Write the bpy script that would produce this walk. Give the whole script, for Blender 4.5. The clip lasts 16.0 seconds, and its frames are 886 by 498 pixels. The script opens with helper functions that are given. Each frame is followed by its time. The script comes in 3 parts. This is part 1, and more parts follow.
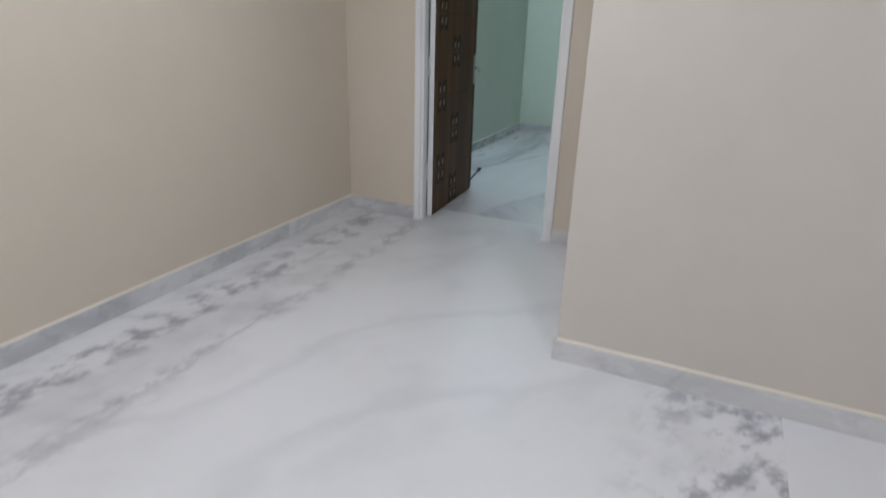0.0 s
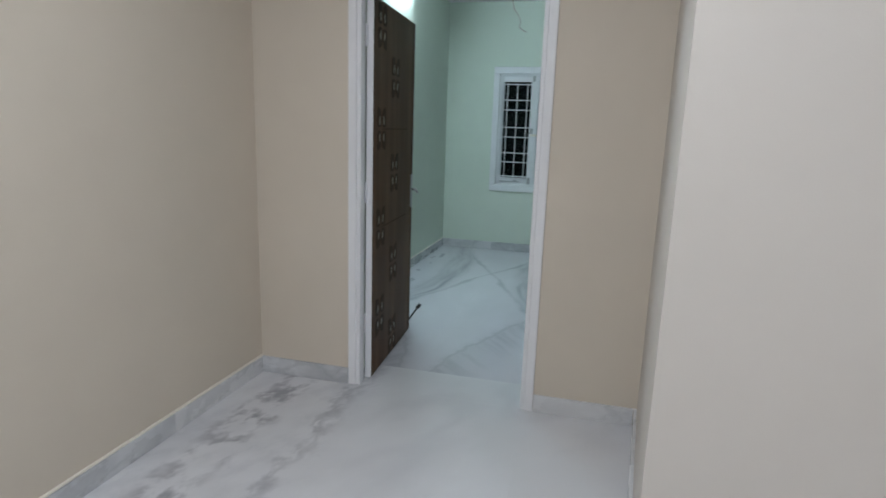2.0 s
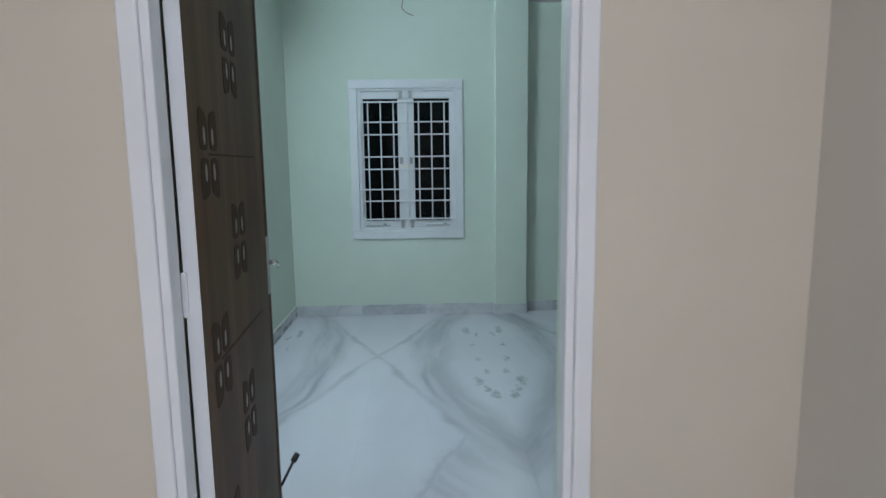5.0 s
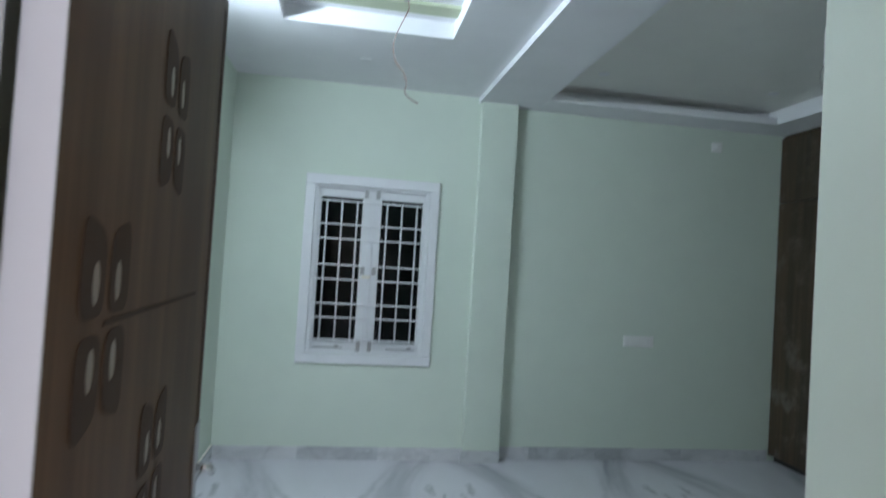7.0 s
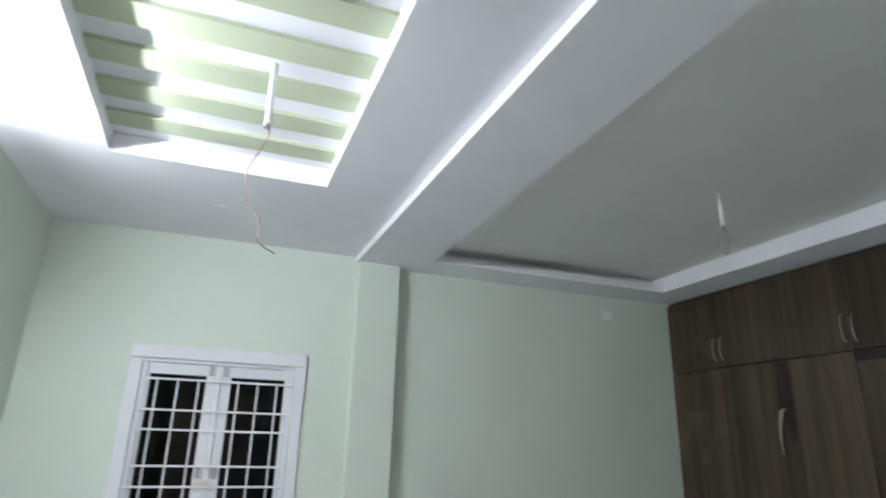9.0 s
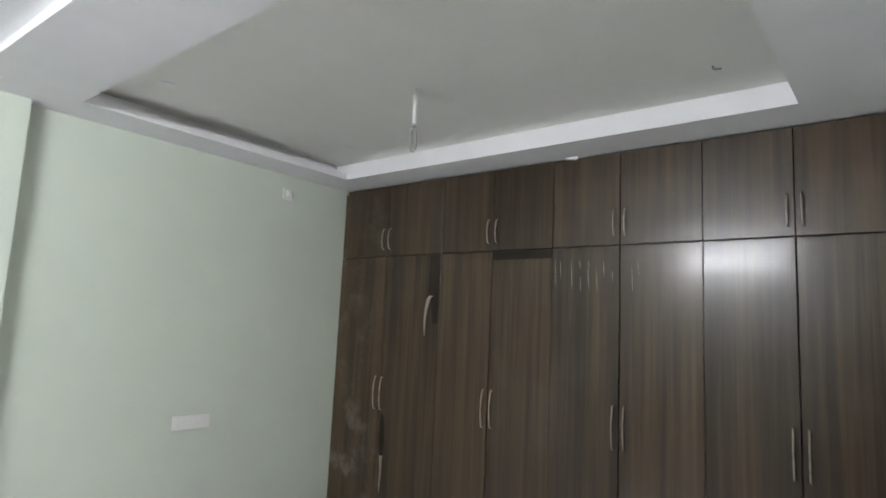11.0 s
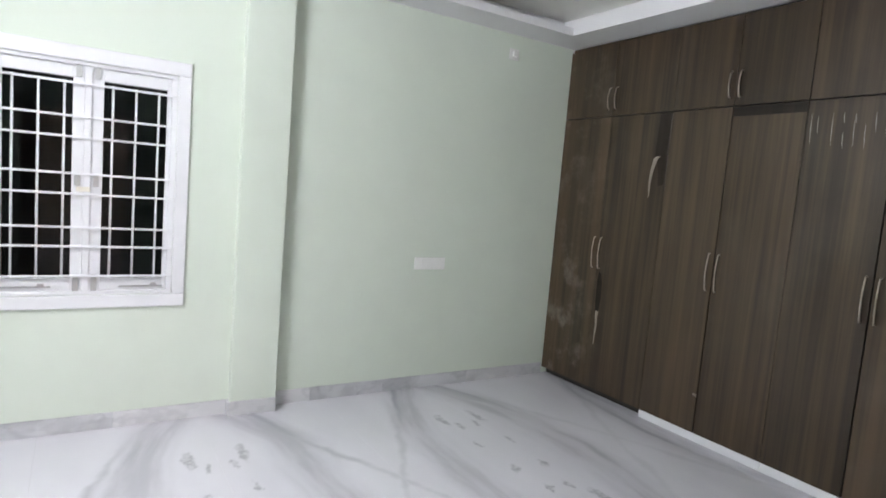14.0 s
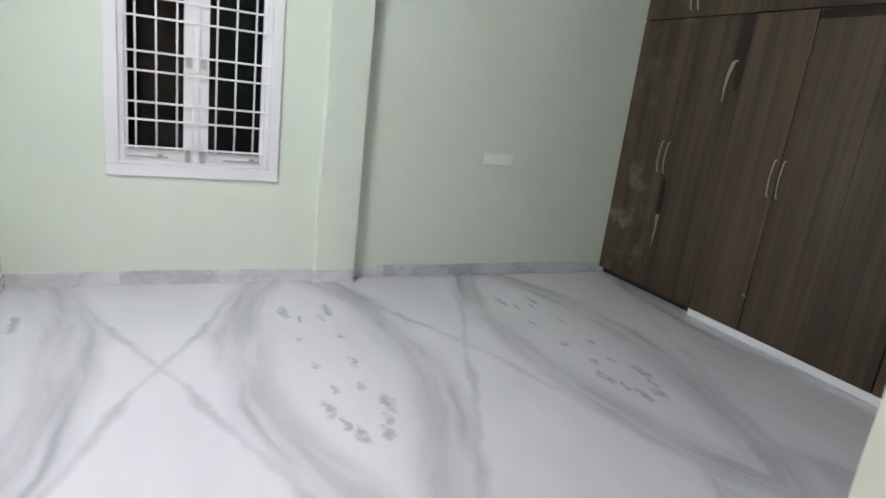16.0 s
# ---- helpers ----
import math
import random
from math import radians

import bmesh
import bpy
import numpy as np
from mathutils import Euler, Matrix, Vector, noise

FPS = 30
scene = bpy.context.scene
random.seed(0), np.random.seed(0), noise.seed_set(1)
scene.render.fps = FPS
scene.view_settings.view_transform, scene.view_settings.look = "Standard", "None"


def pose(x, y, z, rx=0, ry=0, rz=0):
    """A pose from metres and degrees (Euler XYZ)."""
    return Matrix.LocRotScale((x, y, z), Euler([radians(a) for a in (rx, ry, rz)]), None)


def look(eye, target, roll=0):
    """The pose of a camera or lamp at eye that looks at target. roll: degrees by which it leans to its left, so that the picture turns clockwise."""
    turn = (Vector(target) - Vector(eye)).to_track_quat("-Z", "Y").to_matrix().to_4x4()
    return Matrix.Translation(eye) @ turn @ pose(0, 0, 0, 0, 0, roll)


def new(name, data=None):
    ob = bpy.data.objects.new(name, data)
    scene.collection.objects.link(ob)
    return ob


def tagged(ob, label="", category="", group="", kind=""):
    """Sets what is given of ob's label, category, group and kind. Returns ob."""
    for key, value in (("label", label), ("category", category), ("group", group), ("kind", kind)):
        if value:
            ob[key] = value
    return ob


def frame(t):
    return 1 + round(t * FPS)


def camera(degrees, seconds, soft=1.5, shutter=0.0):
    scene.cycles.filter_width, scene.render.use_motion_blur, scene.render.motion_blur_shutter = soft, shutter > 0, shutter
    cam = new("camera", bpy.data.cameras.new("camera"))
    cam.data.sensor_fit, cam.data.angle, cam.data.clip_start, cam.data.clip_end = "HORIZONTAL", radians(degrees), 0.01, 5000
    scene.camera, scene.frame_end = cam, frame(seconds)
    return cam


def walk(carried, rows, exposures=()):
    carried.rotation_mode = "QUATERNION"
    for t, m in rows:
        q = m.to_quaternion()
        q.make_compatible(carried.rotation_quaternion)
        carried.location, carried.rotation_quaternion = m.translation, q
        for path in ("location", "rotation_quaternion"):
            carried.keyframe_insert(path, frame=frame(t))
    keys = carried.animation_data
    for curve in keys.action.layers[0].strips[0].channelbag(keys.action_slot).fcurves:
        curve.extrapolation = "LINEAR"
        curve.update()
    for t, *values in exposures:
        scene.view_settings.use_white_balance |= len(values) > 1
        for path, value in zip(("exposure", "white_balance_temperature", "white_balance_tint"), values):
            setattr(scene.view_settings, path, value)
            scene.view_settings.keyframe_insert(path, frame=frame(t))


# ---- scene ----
# The camera and its walk
cam = camera(73.6, 16.0, soft=1.5, shutter=0.45)
PATH = [
    (0, (1.919, -3.635, 1.364), (1.137, -1.944, 0.638), 1.6),
    (0.5, (1.745, -3.498, 1.383), (1.071, -1.684, 0.878), 0.5),
    (1, (1.583, -3.284, 1.407), (0.97, -1.431, 0.973), 0.6),
    (1.5, (1.418, -3.057, 1.434), (0.828, -1.194, 1.009), 2.5),
    (2, (1.268, -2.857, 1.421), (0.771, -0.963, 1.015), 1.9),
    (2.5, (1.123, -2.613, 1.449), (0.883, -0.667, 1.054), 2.0),
    (3, (1.012, -2.397, 1.428), (0.896, -0.438, 1.042), 1.1),
    (3.5, (0.905, -2.1, 1.44), (0.857, -0.133, 1.077), 1.0),
    (5.8, (0.507, -0.964, 1.333), (0.624, 1.020, 1.112), -0.4),
    (6, (0.476, -0.875, 1.346), (0.608, 1.110, 1.146), 0.7),
    (6.5, (0.403, -0.665, 1.414), (0.563, 1.324, 1.278), 3.8),
    (7, (0.346, -0.458, 1.483), (0.658, 1.517, 1.534), 3.5),
    (7.5, (0.323, -0.295, 1.540), (0.788, 1.613, 1.917), 2.6),
    (8, (0.339, -0.126, 1.578), (0.842, 1.702, 2.215), 2.1),
    (8.5, (0.400, 0.026, 1.609), (0.891, 1.831, 2.315), 2.1),
    (9, (0.473, 0.167, 1.603), (1.134, 1.950, 2.221), 1.6),
    (9.5, (0.518, 0.217, 1.617), (1.432, 1.915, 2.150), 1.7),
    (10, (0.551, 0.274, 1.659), (1.793, 1.776, 2.108), 3.4),
    (10.2, (0.550, 0.289, 1.670), (1.878, 1.726, 2.084), 3.4),
    (11.3, (0.575, 0.330, 1.640), (2.150, 1.540, 1.835), 3.1),
    (12.5, (0.580, 0.349, 1.578), (1.973, 1.782, 1.499), 2.7),
    (13, (0.574, 0.317, 1.544), (1.804, 1.891, 1.445), 2.6),
    (13.5, (0.518, 0.308, 1.539), (1.631, 1.963, 1.391), 3.1),
    (14, (0.449, 0.270, 1.502), (1.504, 1.957, 1.306), 4.7),
    (14.5, (0.369, 0.197, 1.493), (1.372, 1.897, 1.170), 5.2),
    (15, (0.309, 0.133, 1.455), (1.280, 1.839, 1.069), 5.0),
    (15.5, (0.276, 0.087, 1.458), (1.216, 1.786, 0.980), 5.4),
    (16, (0.298, -0.018, 1.407), (1.158, 1.715, 0.899), 7.0),
]
EXPOSURES = [(0.0, -0.32, 6480, 11), (1.0, -0.36, 6400, 10), (2.0, -0.31, 6300, 9), (3.0, -0.28, 6220, 9), (3.5, -0.28, 6200, 10), (6.0, -0.04, 6100, 12), (6.5, -0.10, 6200, 15), (7.0, 0.04, 6350, 18), (7.5, 0.34, 6520, 23), (8.0, 0.46, 6720, 25), (8.5, 0.49, 6880, 25),
             (9.0, 0.47, 7050, 27), (9.5, 0.42, 7350, 28), (10.0, 0.63, 7620, 29), (12.5, 1.25, 7400, 33), (13.5, 1.30, 7400, 33), (14.5, 1.04, 7450, 32), (15.0, 0.90, 7500, 31), (16.0, 0.86, 7550, 30)]
walk(cam, [(t, look(eye, target, roll)) for t, eye, target, roll in PATH], EXPOSURES)

# World: night outside; the place is lit by its own LED battens
ROOM_TUBE, HALL_TUBE = 310.0, 400.0
world = bpy.data.worlds.new("night")
world.use_nodes = True
world.node_tree.nodes["Background"].inputs["Color"].default_value = (0.02, 0.025, 0.035, 1)
world.node_tree.nodes["Background"].inputs["Strength"].default_value = 0.1
scene.world = world


# ---------------------------------------------------------------- materials
class Nodes:
    """A small builder for node materials."""

    def __init__(self, name):
        self.mat = bpy.data.materials.new(name)
        self.mat.use_nodes = True
        self.tree = self.mat.node_tree
        self.bsdf = self.tree.nodes["Principled BSDF"]

    def node(self, kind, inputs=None, operation=""):
        n = self.tree.nodes.new(kind)
        if operation:
            n.operation = operation
        for k, v in (inputs or {}).items():
            self.put(n.inputs[k], v)
        return n

    def put(self, socket, v):
        if isinstance(v, bpy.types.NodeSocket):
            self.tree.links.new(v, socket)
        else:
            socket.default_value = v

    def math(self, op, a, b=0.0, c=0.0):
        n = self.node("ShaderNodeMath", operation=op)
        for s, v in zip(n.inputs, (a, b, c)):
            self.put(s, v)
        return n.outputs[0]

    def smooth(self, v, lo, hi, a=0.0, b=1.0):
        n = self.node("ShaderNodeMapRange")
        n.interpolation_type = "SMOOTHSTEP"
        for k, x in zip(("Value", "From Min", "From Max", "To Min", "To Max"), (v, lo, hi, a, b)):
            self.put(n.inputs[k], x)
        return n.outputs[0]

    def mix(self, f, a, b):
        n = self.node("ShaderNodeMix")
        n.data_type = "RGBA"
        self.put(n.inputs[0], f)
        self.put(n.inputs[6], a)
        self.put(n.inputs[7], b)
        return n.outputs[2]

    def noise(self, vec, scale, detail=3.0, rough=0.5):
        return self.node("ShaderNodeTexNoise", {"Vector": vec, "Scale": scale, "Detail": detail, "Roughness": rough}).outputs["Fac"]

    def scaled(self, vec, s):
        return self.node("ShaderNodeVectorMath", {0: vec, 1: s}, operation="MULTIPLY").outputs[0]

    def place(self):
        return self.node("ShaderNodeNewGeometry").outputs["Position"]

    def bump(self, h, strength, distance):
        self.put(self.bsdf.inputs["Normal"], self.node("ShaderNodeBump", {"Height": h, "Strength": strength, "Distance": distance}).outputs[0])

    def done(self, color=None, rough=None, metal=None, spec=None):
        for k, v in (("Base Color", color), ("Roughness", rough), ("Metallic", metal), ("Specular IOR Level", spec)):
            if v is not None:
                self.put(self.bsdf.inputs[k], v)
        return self.mat


def rgb(r, g, b):
    return (r, g, b, 1.0)


def paint(name, c, rough=0.6, vary=0.025, spec=0.3):
    n = Nodes(name)
    p = n.place()
    broad, fine = n.noise(p, 1.1, 4), n.noise(p, 5.0, 3)
    dark = rgb(*(x * (1 - vary) for x in c))
    light = rgb(*(min(x * (1 + vary * 0.6), 0.95) for x in c))
    f = n.math("MULTIPLY_ADD", fine, 0.35, n.math("MULTIPLY", broad, 0.65))
    n.bump(n.noise(p, 160.0, 4, 0.6), 0.12, 0.002)
    return n.done(n.mix(n.smooth(f, 0.35, 0.65), dark, light), n.math("MULTIPLY_ADD", fine, 0.12, rough - 0.06), spec=spec)


def marble(name, x0, y0, width, rough):
    """White marble with smoky grey veins, mirrored at every slab joint along x."""
    n = Nodes(name)
    p = n.place()
    xyz = n.node("ShaderNodeSeparateXYZ", {0: p})
    x, y = xyz.outputs[0], xyz.outputs[1]
    u = n.math("PINGPONG", n.math("SUBTRACT", n.math("ADD", x, n.smooth(x, 1.9, 2.65, 0.0, 0.085)), x0), width)
    v = n.math("SUBTRACT", y, y0)
    q = n.node("ShaderNodeCombineXYZ", {0: u, 1: v, 2: 0.37}).outputs[0]
    warp = n.math("SUBTRACT", n.noise(q, 1.7, 2, 0.4), 0.5)
    fine = n.math("SUBTRACT", n.noise(q, 9.0, 4, 0.55), 0.5)
    stray = n.math("SUBTRACT", n.noise(p, 0.9, 2), 0.5)
    ripple = n.math("MULTIPLY_ADD", stray, 0.20, n.math("MULTIPLY_ADD", fine, 0.022, n.math("MULTIPLY", warp, 0.16)))
    v2 = n.math("MULTIPLY", v, v)
    # broad smoky bands that swing away from the joint, streaked along their run
    d = n.math("SUBTRACT", n.math("ADD", u, ripple), n.math("MULTIPLY_ADD", v2, 0.19, 0.36))
    run = n.node("ShaderNodeCombineXYZ", {0: n.math("MULTIPLY", d, 8.5), 1: n.math("MULTIPLY", v, 1.3), 2: n.math("MULTIPLY", x, 0.35)}).outputs[0]
    streak = n.smooth(n.noise(run, 1.3, 3, 0.5), 0.32, 0.68)
    window = n.math("MULTIPLY", n.smooth(d, -0.19, -0.03), n.smooth(d, 0.04, 0.23, 1.0, 0.0))
    wide = n.math("MULTIPLY", window, n.math("MULTIPLY_ADD", streak, 0.60, 0.40))
    core = n.math("MULTIPLY", n.smooth(n.math("ABSOLUTE", n.math("ADD", d, 0.06)), 0.0, 0.035, 1.0, 0.0), n.smooth(n.noise(run, 0.6, 2), 0.42, 0.62))
    # veins that cross at the joint, thick and thin in turn
    swell = n.noise(q, 3.3, 3)
    arm = n.math("MULTIPLY", n.math("ABSOLUTE", n.math("ADD", v, n.math("MULTIPLY_ADD", stray, 0.35, n.math("MULTIPLY", warp, 0.3)))), 0.44)
    off = n.math("SUBTRACT", n.math("MULTIPLY_ADD", fine, 0.06, u), arm)
    cross = n.math("MULTIPLY", n.smooth(n.math("ABSOLUTE", off), 0.0, n.math("MULTIPLY_ADD", swell, 0.09, 0.0), 1.0, 0.0),
                   n.math("MULTIPLY", n.smooth(v, -1.45, -1.05), n.smooth(v, 0.75, 1.1, 1.0, 0.0)))
    cross = n.math("MULTIPLY", n.math("MULTIPLY", cross, n.smooth(x, 1.7, 2.5, 1.0, 0.4)), n.smooth(swell, 0.3, 0.6, 0.35, 1.0))
    # slanting vein nearer the doorway, sharp on one side and smoky on the other
    slant = n.math("SUBTRACT", n.math("MULTIPLY_ADD", fine, 0.10, n.math("MULTIPLY_ADD", warp, 0.26, u)), n.math("MULTIPLY_ADD", v, 0.40, 1.09))
    smoke = n.math("MULTIPLY", n.smooth(slant, -0.09, 0.05), n.smooth(slant, 0.04, 0.40, 1.0, 0.0))
    line = n.smooth(n.math("ABSOLUTE", slant), 0.0, 0.04, 1.0, 0.0)
    near = n.math("MULTIPLY", n.smooth(v, -1.45, -1.15, 1.0, 0.0), n.math("MAXIMUM", n.math("MULTIPLY", smoke, n.smooth(streak, 0.0, 1.0, 0.35, 0.8)), n.math("MULTIPLY", line, 0.75)))
    # small grey mineral spots on both sides of the other joint
    wob = n.math("SUBTRACT", n.noise(p, 13.0, 3, 0.6), 0.5)
    wob2 = n.math("SUBTRACT", n.noise(n.scaled(p, (1.0, -1.0, 1.0)), 13.0, 3, 0.6), 0.5)
    w = n.math("MULTIPLY_ADD", wob, 0.10, n.math("SUBTRACT", width, u))
    sy = n.math("MULTIPLY_ADD", wob2, 0.16, y)
    spot = 0.0
    for sw, at, rx, ry in ((0.135, 3.42, 0.030, 0.11), (0.070, 3.30, 0.018, 0.05), (0.120, 3.02, 0.018, 0.05), (0.100, 2.68, 0.026, 0.045), (0.060, 2.43, 0.022, 0.045), (0.140, 2.26, 0.034, 0.09), (0.095, 2.13, 0.020, 0.05), (0.055, 2.03, 0.032, 0.07)):
        du = n.math("DIVIDE", n.math("SUBTRACT", w, sw), rx)
        dv = n.math("DIVIDE", n.math("SUBTRACT", sy, at), ry)
        spot = n.math("MAXIMUM", spot, n.smooth(n.math("ADD", n.math("MULTIPLY", du, du), n.math("MULTIPLY", dv, dv)), 0.15, 1.5, 1.0, 0.0))
    spot = n.math("MULTIPLY", spot, n.smooth(n.noise(p, 24.0, 3, 0.55), 0.36, 0.60, 0.35, 1.0))
    # faint clouding everywhere
    cloud = n.smooth(n.noise(n.scaled(q, (2.2, 0.9, 1.0)), 1.2, 5, 0.5), 0.35, 0.75)
    col = n.mix(n.math("MULTIPLY", cloud, 0.40), rgb(0.73, 0.72, 0.765), rgb(0.60, 0.595, 0.64))
    col = n.mix(n.math("MULTIPLY", wide, 0.68), col, rgb(0.39, 0.385, 0.425))
    col = n.mix(n.math("MULTIPLY", core, 0.45), col, rgb(0.27, 0.28, 0.32))
    col = n.mix(n.math("MULTIPLY", near, 0.60), col, rgb(0.36, 0.37, 0.41))
    col = n.mix(n.math("MULTIPLY", cross, 0.55), col, rgb(0.37, 0.38, 0.42))
    col = n.mix(n.math("MULTIPLY", spot, 0.62), col, rgb(0.27, 0.275, 0.31))
    scuff = n.noise(p, 3.5, 5, 0.6)
    return n.done(col, n.math("MULTIPLY_ADD", scuff, 0.12, rough - 0.06), spec=0.5)


def cloudy_marble(name, x0, width, edge, rough):
    """Near-white marble with soft grey smudges gathered along some joints."""
    n = Nodes(name)
    p = n.place()
    xyz = n.node("ShaderNodeSeparateXYZ", {0: p})
    x, y = xyz.outputs[0], xyz.outputs[1]
    u = n.math("PINGPONG", n.math("SUBTRACT", x, x0), width)
    fine = n.math("SUBTRACT", n.noise(p, 8.0, 5, 0.6), 0.5)
    # smudges stretched on a slant
    along = n.math("MULTIPLY", n.math("MULTIPLY_ADD", y, 0.87, n.math("MULTIPLY", x, 0.5)), 0.62)
    across = n.math("MULTIPLY_ADD", y, -0.5, n.math("MULTIPLY", x, 0.87))
    dash = n.node("ShaderNodeCombineXYZ", {0: n.math("MULTIPLY_ADD", fine, 0.05, across), 1: along, 2: 1.7}).outputs[0]
    spots = n.smooth(n.noise(dash, 11.0, 4, 0.6), 0.43, 0.63)
    clump = n.smooth(n.noise(p, 2.3, 2), 0.26, 0.46)
    where = n.math("MULTIPLY", n.smooth(n.math("MULTIPLY_ADD", fine, 0.3, u), width * 0.54, width * 0.82), n.math("LESS_THAN", x, edge))
    # beside the left wall the smudges string along two wandering streaks
    wander = n.math("MULTIPLY", n.math("SUBTRACT", n.noise(p, 2.1, 4, 0.6), 0.5), 0.34)
    lane = n.math("ADD", x, wander)
    wide = n.smooth(n.math("ABSOLUTE", n.math("ADD", lane, 0.29)), 0.05, 0.17, 1.0, 0.0)
    thin = n.smooth(n.math("ABSOLUTE", n.math("SUBTRACT", lane, 0.09)), 0.02, 0.10, 0.85, 0.0)
    lanes = n.math("MAXIMUM", n.math("MAXIMUM", wide, thin), n.smooth(x, 0.32, 0.45, 0.16, 1.0))
    thread = n.smooth(n.math("ABSOLUTE", n.math("SUBTRACT", lane, 0.09)), 0.0, 0.025, 0.7, 0.0)
    strung = n.math("MULTIPLY", n.math("MAXIMUM", n.math("MULTIPLY", spots, clump), n.math("MULTIPLY", thread, clump)), lanes)
    blotch = n.math("MULTIPLY", strung, where)
    haze = n.math("MULTIPLY", n.smooth(n.noise(dash, 2.6, 4, 0.6), 0.45, 0.70), n.math("MULTIPLY_ADD", where, 0.5, 0.5))
    vein = n.smooth(n.math("ABSOLUTE", n.math("SUBTRACT", n.noise(dash, 1.1, 3, 0.45), 0.5)), 0.0, 0.05, 0.24, 0.0)
    col = n.mix(n.noise(p, 1.4, 5, 0.55), rgb(0.71, 0.71, 0.735), rgb(0.64, 0.64, 0.655))
    col = n.mix(n.math("MULTIPLY", haze, 0.46), col, rgb(0.46, 0.46, 0.485))
    col = n.mix(vein, col, rgb(0.46, 0.46, 0.49))
    col = n.mix(n.math("MULTIPLY", blotch, 0.92), col, rgb(0.27, 0.27, 0.305))
    scuff = n.noise(p, 3.5, 5, 0.6)
    return n.done(col, n.math("MULTIPLY_ADD", scuff, 0.14, rough - 0.06), spec=0.5)


def skirting_marble(name, white, grey, much):
    """Offcuts of the floor's marble, cut across their veins."""
    n = Nodes(name)
    p = n.place()
    cloud = n.noise(n.scaled(p, (1.0, 1.0, 2.0)), 4.0, 5, 0.6)
    shift = n.math("MULTIPLY", n.node("ShaderNodeObjectInfo").outputs["Random"], 9.0)
    run = n.node("ShaderNodeVectorMath", {0: n.scaled(p, (1.0, 1.0, 1.6)), 1: n.node("ShaderNodeCombineXYZ", {0: shift, 1: shift, 2: shift}).outputs[0]}).outputs[0]
    smoke = n.smooth(n.noise(run, 3.0, 4, 0.5), 0.36, 0.64)
    vein = n.smooth(n.math("ABSOLUTE", n.math("SUBTRACT", n.noise(run, 2.2, 4, 0.55), 0.5)), 0.0, 0.04, 0.4, 0.0)
    col = n.mix(n.math("MULTIPLY", smoke, much), white, grey)
    return n.done(n.mix(n.math("MULTIPLY", vein, much), col, rgb(0.36, 0.37, 0.39)), n.math("MULTIPLY_ADD", cloud, 0.15, 0.2))


def wood(name, dark, light, rough, grain=(26.0, 26.0, 1.1), tone=0.35, spec=0.5, ripple=0.05, coat=0.0, spread=(0.38, 0.68)):
    """Laminate with a straight vertical grain, a tone of its own for every panel."""
    n = Nodes(name)
    ob = n.node("ShaderNodeObjectInfo").outputs["Random"]
    p = n.node("ShaderNodeVectorMath", {0: n.place(), 1: n.node("ShaderNodeCombineXYZ", {0: 0.0, 1: 0.0, 2: n.math("MULTIPLY", ob, 37.0)}).outputs[0]}, operation="ADD").outputs[0]
    streak = n.noise(n.scaled(p, grain), 1.0, 5, 0.6)
    line = n.noise(n.scaled(p, tuple(g * 6 for g in grain[:2]) + (grain[2] * 1.5,)), 1.0, 3)
    band = n.noise(n.scaled(p, tuple(g * 0.28 for g in grain[:2]) + (0.25,)), 1.0, 3)
    f = n.math("ADD", n.math("MULTIPLY", streak, 0.45), n.math("ADD", n.math("MULTIPLY", line, 0.1), n.math("MULTIPLY", band, tone)))
    f = n.math("MULTIPLY_ADD", ob, 0.08, f)
    col = n.mix(n.smooth(f, *spread), rgb(*dark), rgb(*light))
    dust = n.smooth(n.noise(n.scaled(n.place(), (1.0, 1.0, 0.7)), 1.8, 5, 0.55), 0.50, 0.80, 0.0, 0.08)
    col = n.mix(dust, col, rgb(0.22, 0.20, 0.18))
    if coat:
        far = n.node("ShaderNodeSeparateXYZ", {0: n.place()})
        patch = n.smooth(n.noise(n.place(), 5.0, 5, 0.65), 0.48, 0.74)
        grub = n.math("MULTIPLY", patch, n.math("MULTIPLY", n.smooth(far.outputs[1], 3.35, 3.85), n.smooth(far.outputs[2], 1.5, 0.3, 0.25, 0.55)))
        col = n.mix(grub, col, rgb(0.26, 0.23, 0.19))
    smear = n.noise(n.place(), 2.4, 5, 0.65)
    if coat:
        wave = n.noise(n.scaled(p, (7.0, 7.0, 0.5)), 1.0, 2)
        n.bump(n.math("MULTIPLY_ADD", wave, 2.2, streak), ripple, 0.0015)
        n.put(n.bsdf.inputs["Coat Weight"], coat)
        n.put(n.bsdf.inputs["Coat Roughness"], n.math("MULTIPLY_ADD", smear, 0.10, 0.12))
    else:
        n.bump(streak, ripple, 0.0015)
    gloss = n.math("MULTIPLY_ADD", smear, 0.14, rough - 0.07)
    return n.done(col, gloss, spec=spec)


def plain(name, c, rough=0.4, metal=0.0, vary=0.12, spec=0.5):
    n = Nodes(name)
    f = n.noise(n.place(), 22.0, 4, 0.6)
    return n.done(n.mix(f, rgb(*(x * (1 - vary) for x in c)), rgb(*(min(x * (1 + vary), 0.95) for x in c))), n.math("MULTIPLY_ADD", f, 0.15, max(rough - 0.07, 0.02)), metal, spec)


def glow(name, c, strength):
    n = Nodes(name)
    n.put(n.bsdf.inputs["Emission Color"], rgb(*c))
    n.put(n.bsdf.inputs["Emission Strength"], strength)
    return n.done(rgb(0.8, 0.8, 0.8), 0.4)


